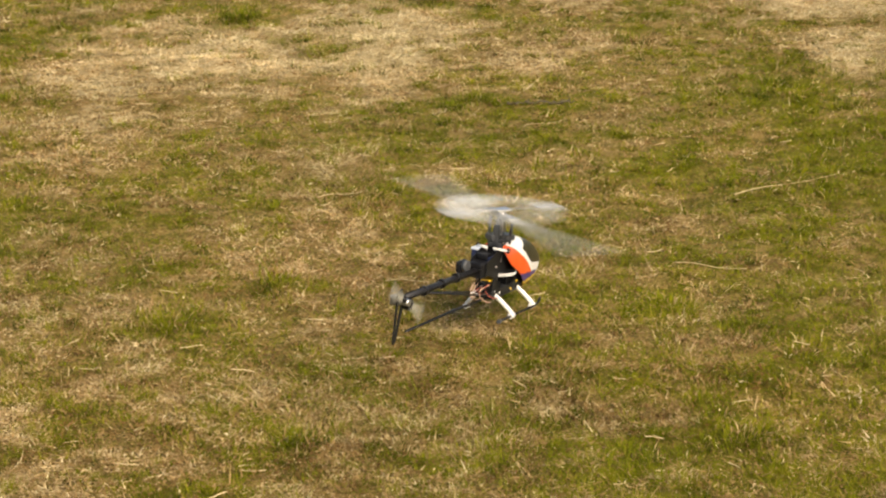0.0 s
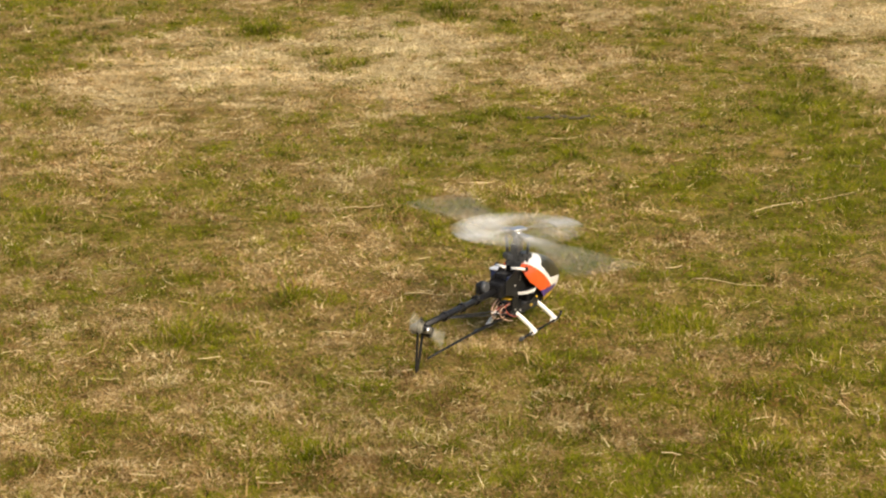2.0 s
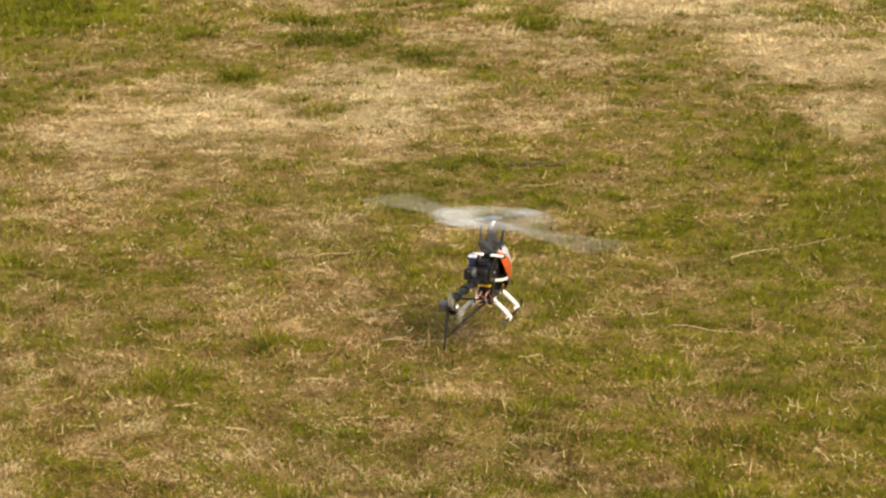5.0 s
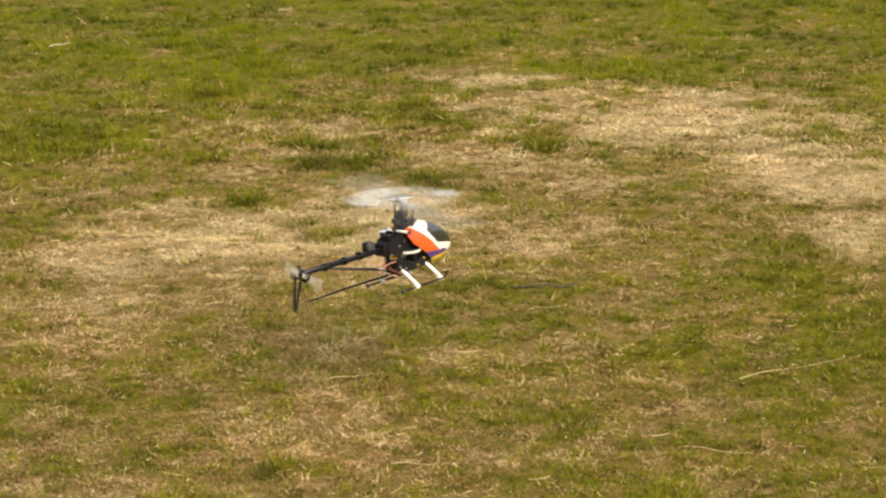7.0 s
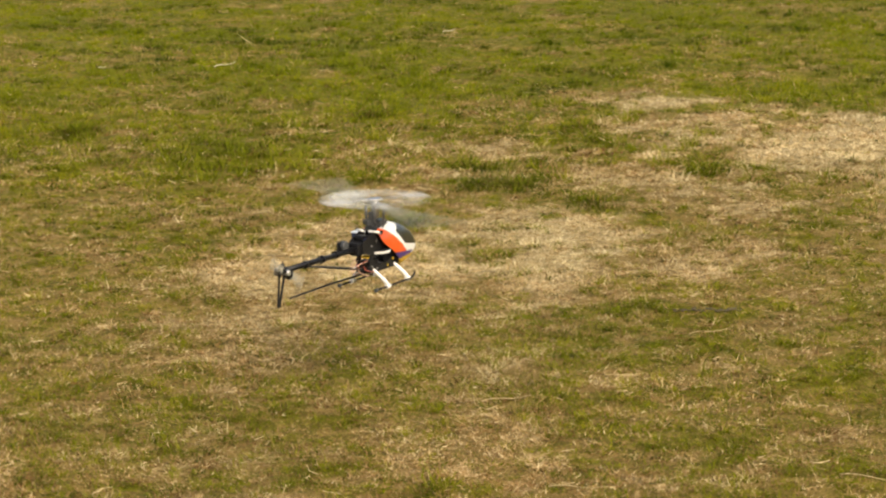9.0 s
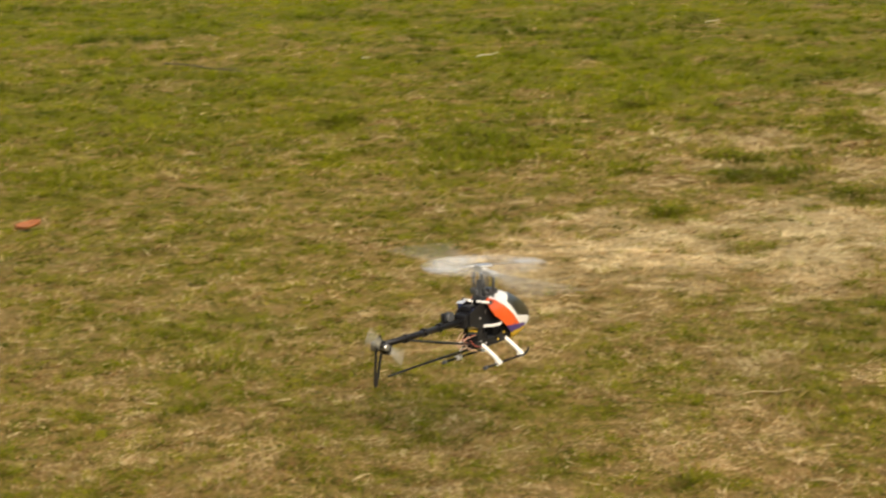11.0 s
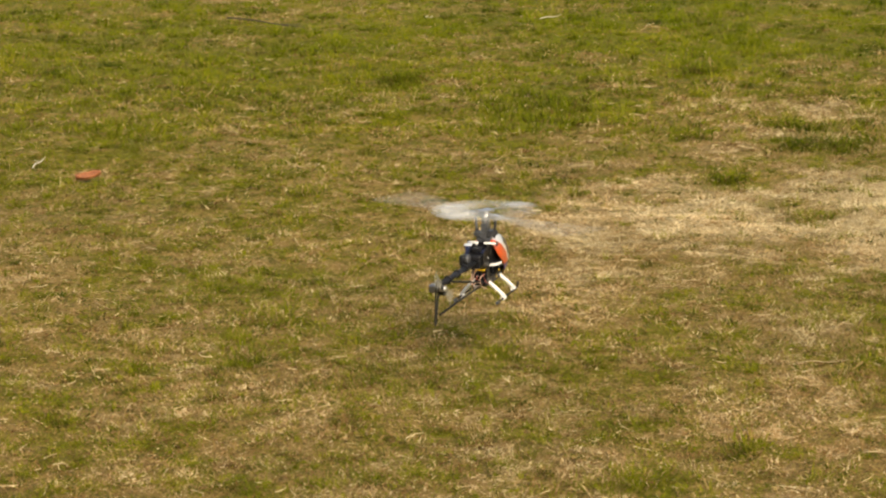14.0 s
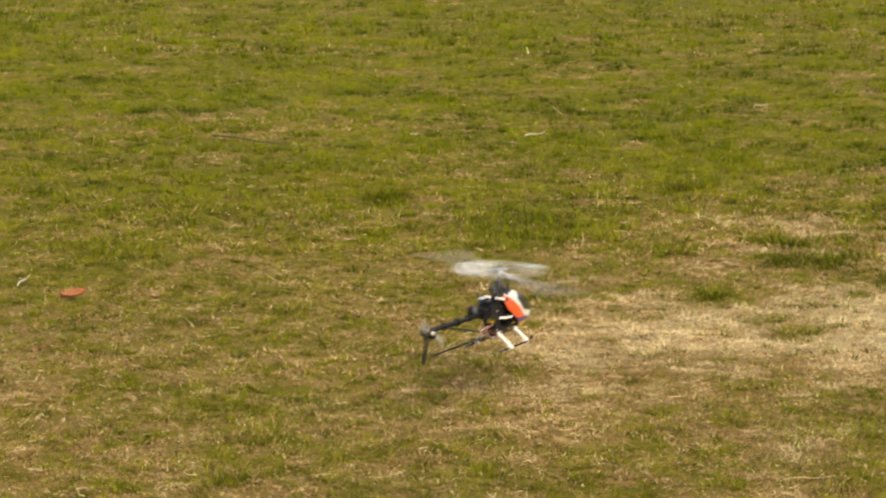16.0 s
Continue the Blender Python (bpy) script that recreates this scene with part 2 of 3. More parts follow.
def dryness(x, y):
    """0 for green turf, 1 for bleached straw; and how lush the green is."""
    n = 0.09 * value_noise(x, y, 1.2, 1) + 0.10 * value_noise(x, y, 0.36, 2) + 0.27 * value_noise(x, y, 0.13, 3) + 0.54 * value_noise(x, y, 0.055, 4)
    d = 0.42 + (n - 0.5) * 1.5
    worn = spots(x, y, STRAW, 0.95) * (0.48 + 0.82 * value_noise(x, y, 0.12, 44))
    worn = np.clip(worn, 0, 1)
    d -= np.clip((y - 6.6) / 11, 0, 0.31) * (1 - 0.8 * worn)
    d += (0.55 * value_noise(x, y, 0.55, 41) + 0.45 * value_noise(x, y, 0.24, 42) - 0.46) * np.clip((y - 7) / 4, 0, 1) * 0.85
    d += 0.08 * np.clip(1.6 - np.hypot((x + 0.7) / 0.6, (y - 4.7) / 1.2), 0, 1)
    d -= 0.22 * np.clip(1.7 - np.hypot((x - 0.95) / 0.62, (y - 4.9) / 1.7), 0, 1)
    d += 0.62 * spots(x, y, FAINT, 0.9) * (0.45 + 0.9 * value_noise(x, y, 0.16, 43)) * (1 + 0.5 * (y > 20))
    d += 1.05 * worn * (0.42 + 0.8 * value_noise(x, y, 0.20, 9))
    g = spots(x, y, GREEN_NEAR + GREEN_FAR, 1.2) * (0.2 + 0.8 * value_noise(x, y, 0.08, 10))
    return np.clip(np.clip(d, 0, 1.1) - 0.60 * g, 0, 1), g, worn


def lushness(y, d):
    """The turf grows denser and fresher away from the trodden ground."""
    return np.clip((y - 8.0) / 5.0, 0, 1) * np.clip(1.3 - 1.5 * d, 0, 1)


def height(x, y):
    """Uneven turf, never above zero."""
    n = 0.6 * value_noise(x, y, 0.24, 11) + 0.4 * value_noise(x, y, 0.10, 12)
    return 0.004 - 0.034 * n * n


def lawn_ground():
    """One sheet to the horizon, close-meshed where the camera looks."""
    xs = np.concatenate([-np.geomspace(700, 9.4, 22), np.arange(-9, 8, 0.07), np.geomspace(8.4, 700, 24)])
    ys = np.concatenate([-np.geomspace(700, 6.5, 24), np.arange(-6, 2, 0.10), np.arange(2, 21, 0.07), np.arange(21, 36, 0.22), np.geomspace(36.5, 900, 30)])
    gx, gy = np.meshgrid(xs, ys)
    x, y = gx.ravel(), gy.ravel()
    z = height(x, y)
    w, h = len(xs), len(ys)
    k = (np.arange(h - 1)[:, None] * w + np.arange(w - 1)[None, :]).ravel()
    quads = np.stack([k, k + 1, k + w + 1, k + w], 1)
    me = bpy.data.meshes.new("ground")
    me.vertices.add(len(x))
    me.vertices.foreach_set("co", np.stack([x, y, z], 1).astype(np.float32).ravel())
    me.loops.add(quads.size)
    me.loops.foreach_set("vertex_index", quads.astype(np.int32).ravel())
    me.polygons.add(len(quads))
    me.polygons.foreach_set("loop_start", np.arange(0, quads.size, 4, dtype=np.int32))
    me.update(calc_edges=True)
    me.polygons.foreach_set("use_smooth", np.ones(len(quads), dtype=bool))
    at = me.attributes.new("dry", "FLOAT", "POINT")
    d, g, worn = dryness(x, y)
    at.data.foreach_set("value", d.astype(np.float32))
    for key, values in (("lush", lushness(y, d)), ("worn", worn)):
        at = me.attributes.new(key, "FLOAT", "POINT")
        at.data.foreach_set("value", values.astype(np.float32))
    me.materials.append(GROUND)
    tagged(new("ground", me), "mottled lawn soil with green turf and worn straw patches", "ground", kind="structure")


def turf(name, label, count, near, far, size, seed, sweep=(-27.5, 12.5), spread=0.014):
    """Blades of grass and fallen straw over a stretch of the lawn, thinner with distance."""
    rs = np.random.RandomState(seed)
    grain = size

    def places(n):
        r = near * (far / near) ** rs.rand(n)
        low = np.where(r < 4.6, max(sweep[0], -14.0), sweep[0])
        az = np.radians(low + (sweep[1] - low) * rs.rand(n))
        return r * np.sin(az), r * np.cos(az)

    # tufts of 44 blades each, then loose blades and flakes between them
    tufts = int(count * 0.66 / 44)
    tx, ty = places(tufts)
    td, tg, _ = dryness(tx, ty)
    t_dry = rs.rand(tufts) < np.clip((td - 0.5) * 1.5 + 0.42, 0.04, 0.95)
    t_tone = rs.normal(0, 0.20, tufts) - np.where(t_dry, 0.10, 0.0)
    t_high = rs.gamma(6, 1 / 6, tufts) * np.where(t_dry, 0.75, 1.0) * (0.85 + 0.5 * tg)
    own = np.repeat(np.arange(tufts), 44)
    in_tufts = len(own)
    lx, ly = places(count - in_tufts)
    off_r, off_a = np.abs(rs.normal(0, spread * grain, in_tufts)) * t_high[own], rs.uniform(0, 2 * np.pi, in_tufts)
    x = np.concatenate([tx[own] + off_r * np.cos(off_a), lx])
    y = np.concatenate([ty[own] + off_r * np.sin(off_a), ly])
    tufted = np.arange(count) < in_tufts
    size = grain * (0.72 + 0.28 * np.clip((np.hypot(x, y) - 3.3) / 5, 0, 1))
    d, g, worn = dryness(x, y)
    lush = lushness(y, d)
    is_dry = rs.rand(count) < np.clip(0.19 - 0.07 * lush + 0.80 * d, 0, 1)
    is_dry[:in_tufts] = np.where(rs.rand(in_tufts) < 0.74, t_dry[own], is_dry[:in_tufts])
    turn = rs.uniform(0, 2 * np.pi, count)
    turn[:in_tufts] = off_a + rs.normal(0, 0.7, in_tufts)
    rise = np.radians(np.where(tufted, np.where(is_dry, rs.uniform(8, 66, count), rs.uniform(26, 82, count)), rs.gamma(1.8, 12, count)))
    rise = np.where(is_dry, rise, rise * (1 + 0.35 * lush))
    rise = np.minimum(rise, 1.4)
    clump = value_noise(x, y, 0.085, 31) * 0.55 + value_noise(x, y, 0.035, 32) * 0.45
    length = size * np.where(is_dry, rs.gamma(3.0, 0.333, count) * 0.0125, rs.gamma(5, 0.2, count) * (0.014 + 0.014 * clump))
    length[:in_tufts] = size[:in_tufts] * rs.gamma(6, 1 / 6, in_tufts) * np.where(t_dry[own], 0.0165, 0.0200) * t_high[own]
    stand = value_noise(x, y, 0.20, 35)
    length = np.where(is_dry, length * (1 - 0.3 * lush), length * (1 + lush * (0.75 * stand - 0.36)))
    width = size * np.where(is_dry, rs.uniform(0.0020, 0.0046, count), rs.uniform(0.0014, 0.0030, count))
    flake = rs.rand(count) < 0.07 + 0.08 * np.clip((y - 4.5) / 2, 0, 1) - 0.06 * lush
    width = np.where(is_dry & flake, width * 0.9, width)
    base_z = height(x, y) + np.where(is_dry & ~tufted, rs.uniform(-0.002, 0.009, count), -0.002)
    offset = np.zeros(count)
    offset[:in_tufts] = t_tone[own]
    fwd = np.stack([np.cos(turn), np.sin(turn), np.zeros(count)], 1)
    side = np.stack([-np.sin(turn), np.cos(turn), np.where(is_dry, rs.normal(0, 0.35, count), 0)], 1) * width[:, None] / 2
    base = np.stack([x, y, base_z], 1)
    up = np.array([[0, 0, 1.0]])
    tip = base + fwd * (length * (0.55 * np.cos(rise) + 0.45 * np.cos(rise * 0.5)))[:, None] + up * (length * (0.58 * np.sin(rise) + 0.30 * np.sin(rise * 0.5)))[:, None]
    me = bpy.data.meshes.new(name)
    k = np.arange(count, dtype=np.int32)
    co = np.stack([base - side, base + side, tip], 1)
    loops = np.stack([k * 3, k * 3 + 1, k * 3 + 2], 1)
    starts = k * 3
    me.vertices.add(co.shape[0] * co.shape[1])
    me.vertices.foreach_set("co", co.astype(np.float32).ravel())
    me.loops.add(loops.size)
    me.loops.foreach_set("vertex_index", loops.astype(np.int32).ravel())
    me.polygons.add(count)
    me.polygons.foreach_set("loop_start", starts.astype(np.int32).ravel())
    me.update(calc_edges=True)
    tone = np.clip(rs.normal(0.46, 0.18, count) + offset + 0.8 * (clump - 0.5) + np.where(is_dry, 0.45 * (d - 0.62) + 0.26 * worn, -0.16 * g), 0, 1)
    # broad dark clumps in the denser turf
    tone = np.where(is_dry, tone, np.clip(tone - 0.07 * lush + 1.5 * lush * (0.6 * value_noise(x, y, 0.34, 33) + 0.4 * value_noise(x, y, 0.15, 34) - 0.46), 0, 1))
    tone = np.where(is_dry & flake, 0.86, tone)
    for key, values in (("dry", is_dry.astype(np.float32)), ("tone", tone.astype(np.float32)), ("lush", lush * ~is_dry)):
        at = me.attributes.new(key, "FLOAT", "FACE")
        at.data.foreach_set("value", values.astype(np.float32))
    me.materials.append(GRASS)
    tagged(new(name, me), label, "grass", kind="stuff")


# ---- building helpers ----
def part(name, bm, mats, parent, label=""):
    me = bpy.data.meshes.new(name)
    bm.normal_update()
    bm.to_mesh(me)
    bm.free()
    for m in mats if isinstance(mats, (list, tuple)) else [mats]:
        me.materials.append(m)
    ob = new(name, me)
    if parent:
        ob.parent = parent
    return tagged(ob, label)


def box(bm, at, size, bevel=0.0015, turn=(0, 0, 0)):
    m = pose(*at, *turn) @ Matrix.Diagonal((*size, 1))
    made = bmesh.ops.create_cube(bm, size=1, matrix=m)["verts"]
    if bevel:
        edges = list({e for v in made for e in v.link_edges})
        bmesh.ops.bevel(bm, geom=edges, offset=bevel, segments=2, affect="EDGES", profile=0.5)
    return bm


def tube(bm, points, radius, sides=10, squash=1.0):
    """A bar along points; radius may be one number or one for each point."""
    pts = [Vector(p) for p in points]
    radii = radius if isinstance(radius, (list, tuple)) else [radius] * len(pts)
    rings = []
    for i, p in enumerate(pts):
        way = (pts[min(i + 1, len(pts) - 1)] - pts[max(i - 1, 0)]).normalized()
        a = way.cross(Vector((0, 0, 1)) if abs(way.z) < 0.9 else Vector((1, 0, 0))).normalized()
        b = way.cross(a)
        rings.append([bm.verts.new(p + (a * math.cos(u) * squash + b * math.sin(u)) * radii[i]) for u in (2 * math.pi * k / sides for k in range(sides))])
    for r0, r1 in zip(rings, rings[1:]):
        for k in range(sides):
            bm.faces.new((r0[k], r0[(k + 1) % sides], r1[(k + 1) % sides], r1[k])).smooth = True
    bm.faces.new(rings[0])
    bm.faces.new(rings[-1][::-1])
    bmesh.ops.recalc_face_normals(bm, faces=bm.faces)
    return bm


def plate(bm, outline, y, thick, hole=None):
    """A flat plate in the x-z plane, with an optional hole of as many corners."""
    def ring(pts, yy):
        return [bm.verts.new((px, yy, pz)) for px, pz in pts]
    a, b = ring(outline, y - thick / 2), ring(outline, y + thick / 2)
    n = len(outline)
    for k in range(n):
        bm.faces.new((a[k], a[(k + 1) % n], b[(k + 1) % n], b[k]))
    if hole:
        c, d = ring(hole, y - thick / 2), ring(hole, y + thick / 2)
        for k in range(n):
            j = (k + 1) % n
            bm.faces.new((c[k], d[k], d[j], c[j]))
            bm.faces.new((a[k], c[k], c[j], a[j]))
            bm.faces.new((b[k], b[j], d[j], d[k]))
    else:
        bm.faces.new(a[::-1])
        bm.faces.new(b)
    bmesh.ops.recalc_face_normals(bm, faces=bm.faces)
    return bm


# ---- the model helicopter: x ahead, y to its left, z up, standing on z = 0 ----
CANOPY_TOP = [(-0.04, 0.148), (0.0, 0.152), (0.03, 0.1535), (0.06, 0.150), (0.09, 0.1415), (0.12, 0.129), (0.15, 0.112), (0.175, 0.092), (0.181, 0.084), (0.185, 0.070)]
CANOPY_BELLY = [(-0.04, 0.050), (0.05, 0.038), (0.08, 0.0345), (0.12, 0.0370), (0.15, 0.043), (0.172, 0.053), (0.185, 0.064)]
CANOPY_HALF = [(-0.04, 0.034), (0.02, 0.0362), (0.06, 0.0335), (0.10, 0.0268), (0.14, 0.0170), (0.168, 0.0095), (0.179, 0.0055), (0.185, 0.0015)]
# the open rear edge runs from the belly up to the side posts, then forward round the mast
CANOPY_REAR = [(0.040, 0.086), (0.052, 0.074), (0.078, 0.040), (0.108, -0.008), (0.124, -0.021), (0.138, -0.027), (0.145, -0.020), (0.150, 0.012), (0.154, 0.030)]


def canopy_point(x, u):
    top, belly, half = (float(np.interp(x, *zip(*table))) for table in (CANOPY_TOP, CANOPY_BELLY, CANOPY_HALF))
    c, q = math.cos(u), math.sin(u)
    return Vector((x, math.copysign(abs(c) ** 0.82, c) * half, (top + belly) / 2 + math.copysign(abs(q) ** 0.9, q) * (top - belly) / 2))


def canopy_rear(u):
    """Where the rear edge crosses the line that runs along the shell at angle u."""
    low, high = -0.035, 0.12
    for _ in range(24):
        mid = (low + high) / 2
        edge = float(np.interp(canopy_point(mid, u).z, *zip(*CANOPY_REAR)))
        low, high = (mid, high) if mid < edge else (low, mid)
    return (low + high) / 2


def canopy_paint(x, z):
    belt = 0.0775 - 0.125 * (x - 0.043)
    orange_top = float(np.interp(x, (-0.03, -0.012, 0.006, 0.036, 0.066, 0.106), (0.149, 0.1475, 0.1400, 0.122, 0.102, 0.071)))
    sill = 0.0885 - 0.20 * (x - 0.105)
    pillar = 0.050 + (0.129 - z) * 1.22 if z < 0.129 else 0.050 + (z - 0.129) * 1.2
    if z < min(0.0560, belt - 0.004):
        return 4
    if z < belt:
        return 3 if x < 0.150 else 1
    if z < orange_top and x < 0.107:
        return 0
    return 2 if x > pillar and z > sill else 1


def canopy(heli):
    bm = bmesh.new()
    rings, n = 110, 128
    rear = [canopy_rear(2 * math.pi * k / n) for k in range(n)]
    grid = []
    for i in range(rings + 1):
        t = i / rings
        t = t * (1.35 - 0.35 * t)
        grid.append([bm.verts.new(canopy_point(rear[k] + t * (0.185 - rear[k]), 2 * math.pi * k / n)) for k in range(n)])
    for r0, r1 in zip(grid, grid[1:]):
        for k in range(n):
            f = bm.faces.new((r0[k], r0[(k + 1) % n], r1[(k + 1) % n], r1[k]))
            f.smooth = True
            p = f.calc_center_median()
            f.material_index = canopy_paint(p.x, p.z)
    bm.faces.new(grid[-1])
    bmesh.ops.recalc_face_normals(bm, faces=bm.faces)
    ob = part("canopy", bm, [ORANGE, WHITE, WINDOW, PURPLE, YELLOW], heli, "glossy orange, white, purple and yellow canopy with dark window")
    shell = ob.modifiers.new("shell", "SOLIDIFY")
    shell.thickness = 0.0012
    for side in (-1, 1):
        post = part("canopy_post", tube(bmesh.new(), [(-0.042, side * 0.008, 0.143), (-0.027, side * 0.036, 0.140)], 0.0030), STRUT, heli, "white canopy post")
        part("grommet", tube(bmesh.new(), [(-0.026, side * 0.033, 0.1402), (-0.026, side * 0.037, 0.140)], 0.0050), BLACK, post)


def mechanics(heli):
    outline = [(-0.056, 0.048), (-0.02, 0.040), (0.066, 0.040), (0.088, 0.060), (0.070, 0.084), (0.036, 0.138), (-0.034, 0.144), (-0.084, 0.124), (-0.086, 0.098), (-0.052, 0.086)]
    hole = [(-0.036, 0.062), (-0.012, 0.056), (0.026, 0.058), (0.040, 0.066), (0.034, 0.078), (0.016, 0.086), (-0.008, 0.090), (-0.030, 0.088), (-0.034, 0.080), (-0.036, 0.072)]
    for y in (-0.0185, 0.0185):
        side = part("side_frame", plate(bmesh.new(), outline, y, 0.002, hole), CARBON, heli, "black carbon side frame")
        for x, z in ((0.050, 0.060), (0.026, 0.048), (-0.022, 0.049), (-0.044, 0.056), (-0.046, 0.108)):
            part("screw", tube(bmesh.new(), [(x, y - 0.0026, z), (x, y + 0.0026, z)], 0.0023, 8), YELLOW if 0 < x and z < 0.1 else SILVER, side)
    part("bottom_plate", box(bmesh.new(), (0.008, 0, 0.043), (0.13, 0.040, 0.005)), BLACK, heli)
    part("receiver", box(bmesh.new(), (-0.030, 0, 0.060), (0.042, 0.030, 0.020), 0.002), BLACK, heli, "black receiver box")
    part("battery", box(bmesh.new(), (0.054, 0, 0.068), (0.072, 0.028, 0.024), 0.003), BLACK, heli, "black battery pack")
    motor = part("motor", tube(bmesh.new(), [(0.030, 0, 0.092), (0.030, 0, 0.122)], 0.0145, 20), BLACK, heli)
    part("pinion", tube(bmesh.new(), [(0.030, 0, 0.084), (0.030, 0, 0.092)], 0.004, 12), SILVER, motor)
    # main gear with teeth, flat under the motor
    bm = bmesh.new()
    n = 144
    rings = []
    for z in (0.0850, 0.0915):
        rings.append([bm.verts.new((math.cos(2 * math.pi * k / n) * (0.0385 if k % 2 else 0.0372), math.sin(2 * math.pi * k / n) * (0.0385 if k % 2 else 0.0372), z)) for k in range(n)])
    for k in range(n):
        bm.faces.new((rings[0][k], rings[0][(k + 1) % n], rings[1][(k + 1) % n], rings[1][k]))
    bm.faces.new(rings[0][::-1]).material_index = 1
    bm.faces.new(rings[1]).material_index = 1
    part("main_gear", bm, [GEAR, BLACK], heli, "black main gear with pale toothed rim")
    part("mast", tube(bmesh.new(), [(0, 0, 0.046), (0, 0, 0.206)], 0.0026, 12), SILVER, heli)
    block = part("bearing_block", box(bmesh.new(), (0, 0, 0.132), (0.032, 0.034, 0.014), 0.002), BLACK, heli)
    bm = bmesh.new()
    box(bm, (-0.017, 0, 0.163), (0.006, 0.013, 0.046), 0.001)
    box(bm, (-0.010, 0, 0.145), (0.020, 0.034, 0.010), 0.001)
    part("swash_guide", bm, GREY, heli, "grey upright swashplate guide")
    part("speed_controller", box(bmesh.new(), (0.030, 0, 0.050), (0.044, 0.026, 0.010), 0.002), GREY, heli)
    part("swashplate", tube(bmesh.new(), [(0, 0, 0.150), (0, 0, 0.158)], [0.0165, 0.0145], 24), GREY, heli, "grey swashplate")
    part("bearing", tube(bmesh.new(), [(0, 0, 0.139), (0, 0, 0.143)], 0.008, 14), SILVER, block)
    # cyclic servos and gyro
    for x, y, z, top in ((-0.036, 0.030, 0.122, True), (-0.052, -0.006, 0.116, False), (0.012, 0.026, 0.112, False)):
        servo = part("servo", box(bmesh.new(), (x, y, z), (0.026, 0.014, 0.026), 0.0015), BLUE, heli, "dark blue servo")
        part("horn", box(bmesh.new(), (x, y - math.copysign(0.009, -y), z + 0.008), (0.018, 0.0025, 0.005), 0.001, (0, 20, 0)), BLACK, servo)
        if top:
            part("label_plate", box(bmesh.new(), (x, y, z + 0.0148), (0.027, 0.019, 0.0035), 0.001), LABEL, servo, "pale silvery servo top")
    part("gyro", box(bmesh.new(), (-0.058, 0.002, 0.130), (0.024, 0.024, 0.011), 0.002), BLACK, heli, "black gyro")
    for k, (x, y) in enumerate(((-0.012, -0.020), (-0.012, 0.020), (0.016, 0.008))):
        part("push_rod", tube(bmesh.new(), [(x * 2.2, y, 0.114), (x * 1.0, y * 0.75, 0.152)], 0.0011, 6), SILVER, heli)
    part("retainer_strip", box(bmesh.new(), (-0.044, -0.004, 0.079), (0.024, 0.020, 0.004), 0.001), YELLOW, heli, "yellow strip along the rear of the frame")
    # looped leads under the frame
    rnd = random.Random(4)
    for k in range(7):
        x0, y0 = -0.052 - 0.006 * rnd.random(), -0.016 + 0.032 * rnd.random()
        pts = []
        reach, drop, sway = 0.028 + 0.022 * rnd.random(), 0.016 + 0.016 * rnd.random(), -0.022 + 0.030 * rnd.random()
        for i in range(9):
            u = i / 8
            pts.append((x0 - math.sin(u * math.pi) * reach, y0 + sway * u, 0.072 - drop * u + 0.007 * math.sin(u * 5 + k)))
        part("lead", tube(bmesh.new(), pts, 0.0012, 6), (WIRE_RED, WIRE_PINK, BLACK, WIRE_PINK, STRUT, WIRE_RED, WIRE_PINK)[k], heli, ("red lead", "pink lead", "black lead", "pink lead", "white lead", "red lead", "pink lead")[k])


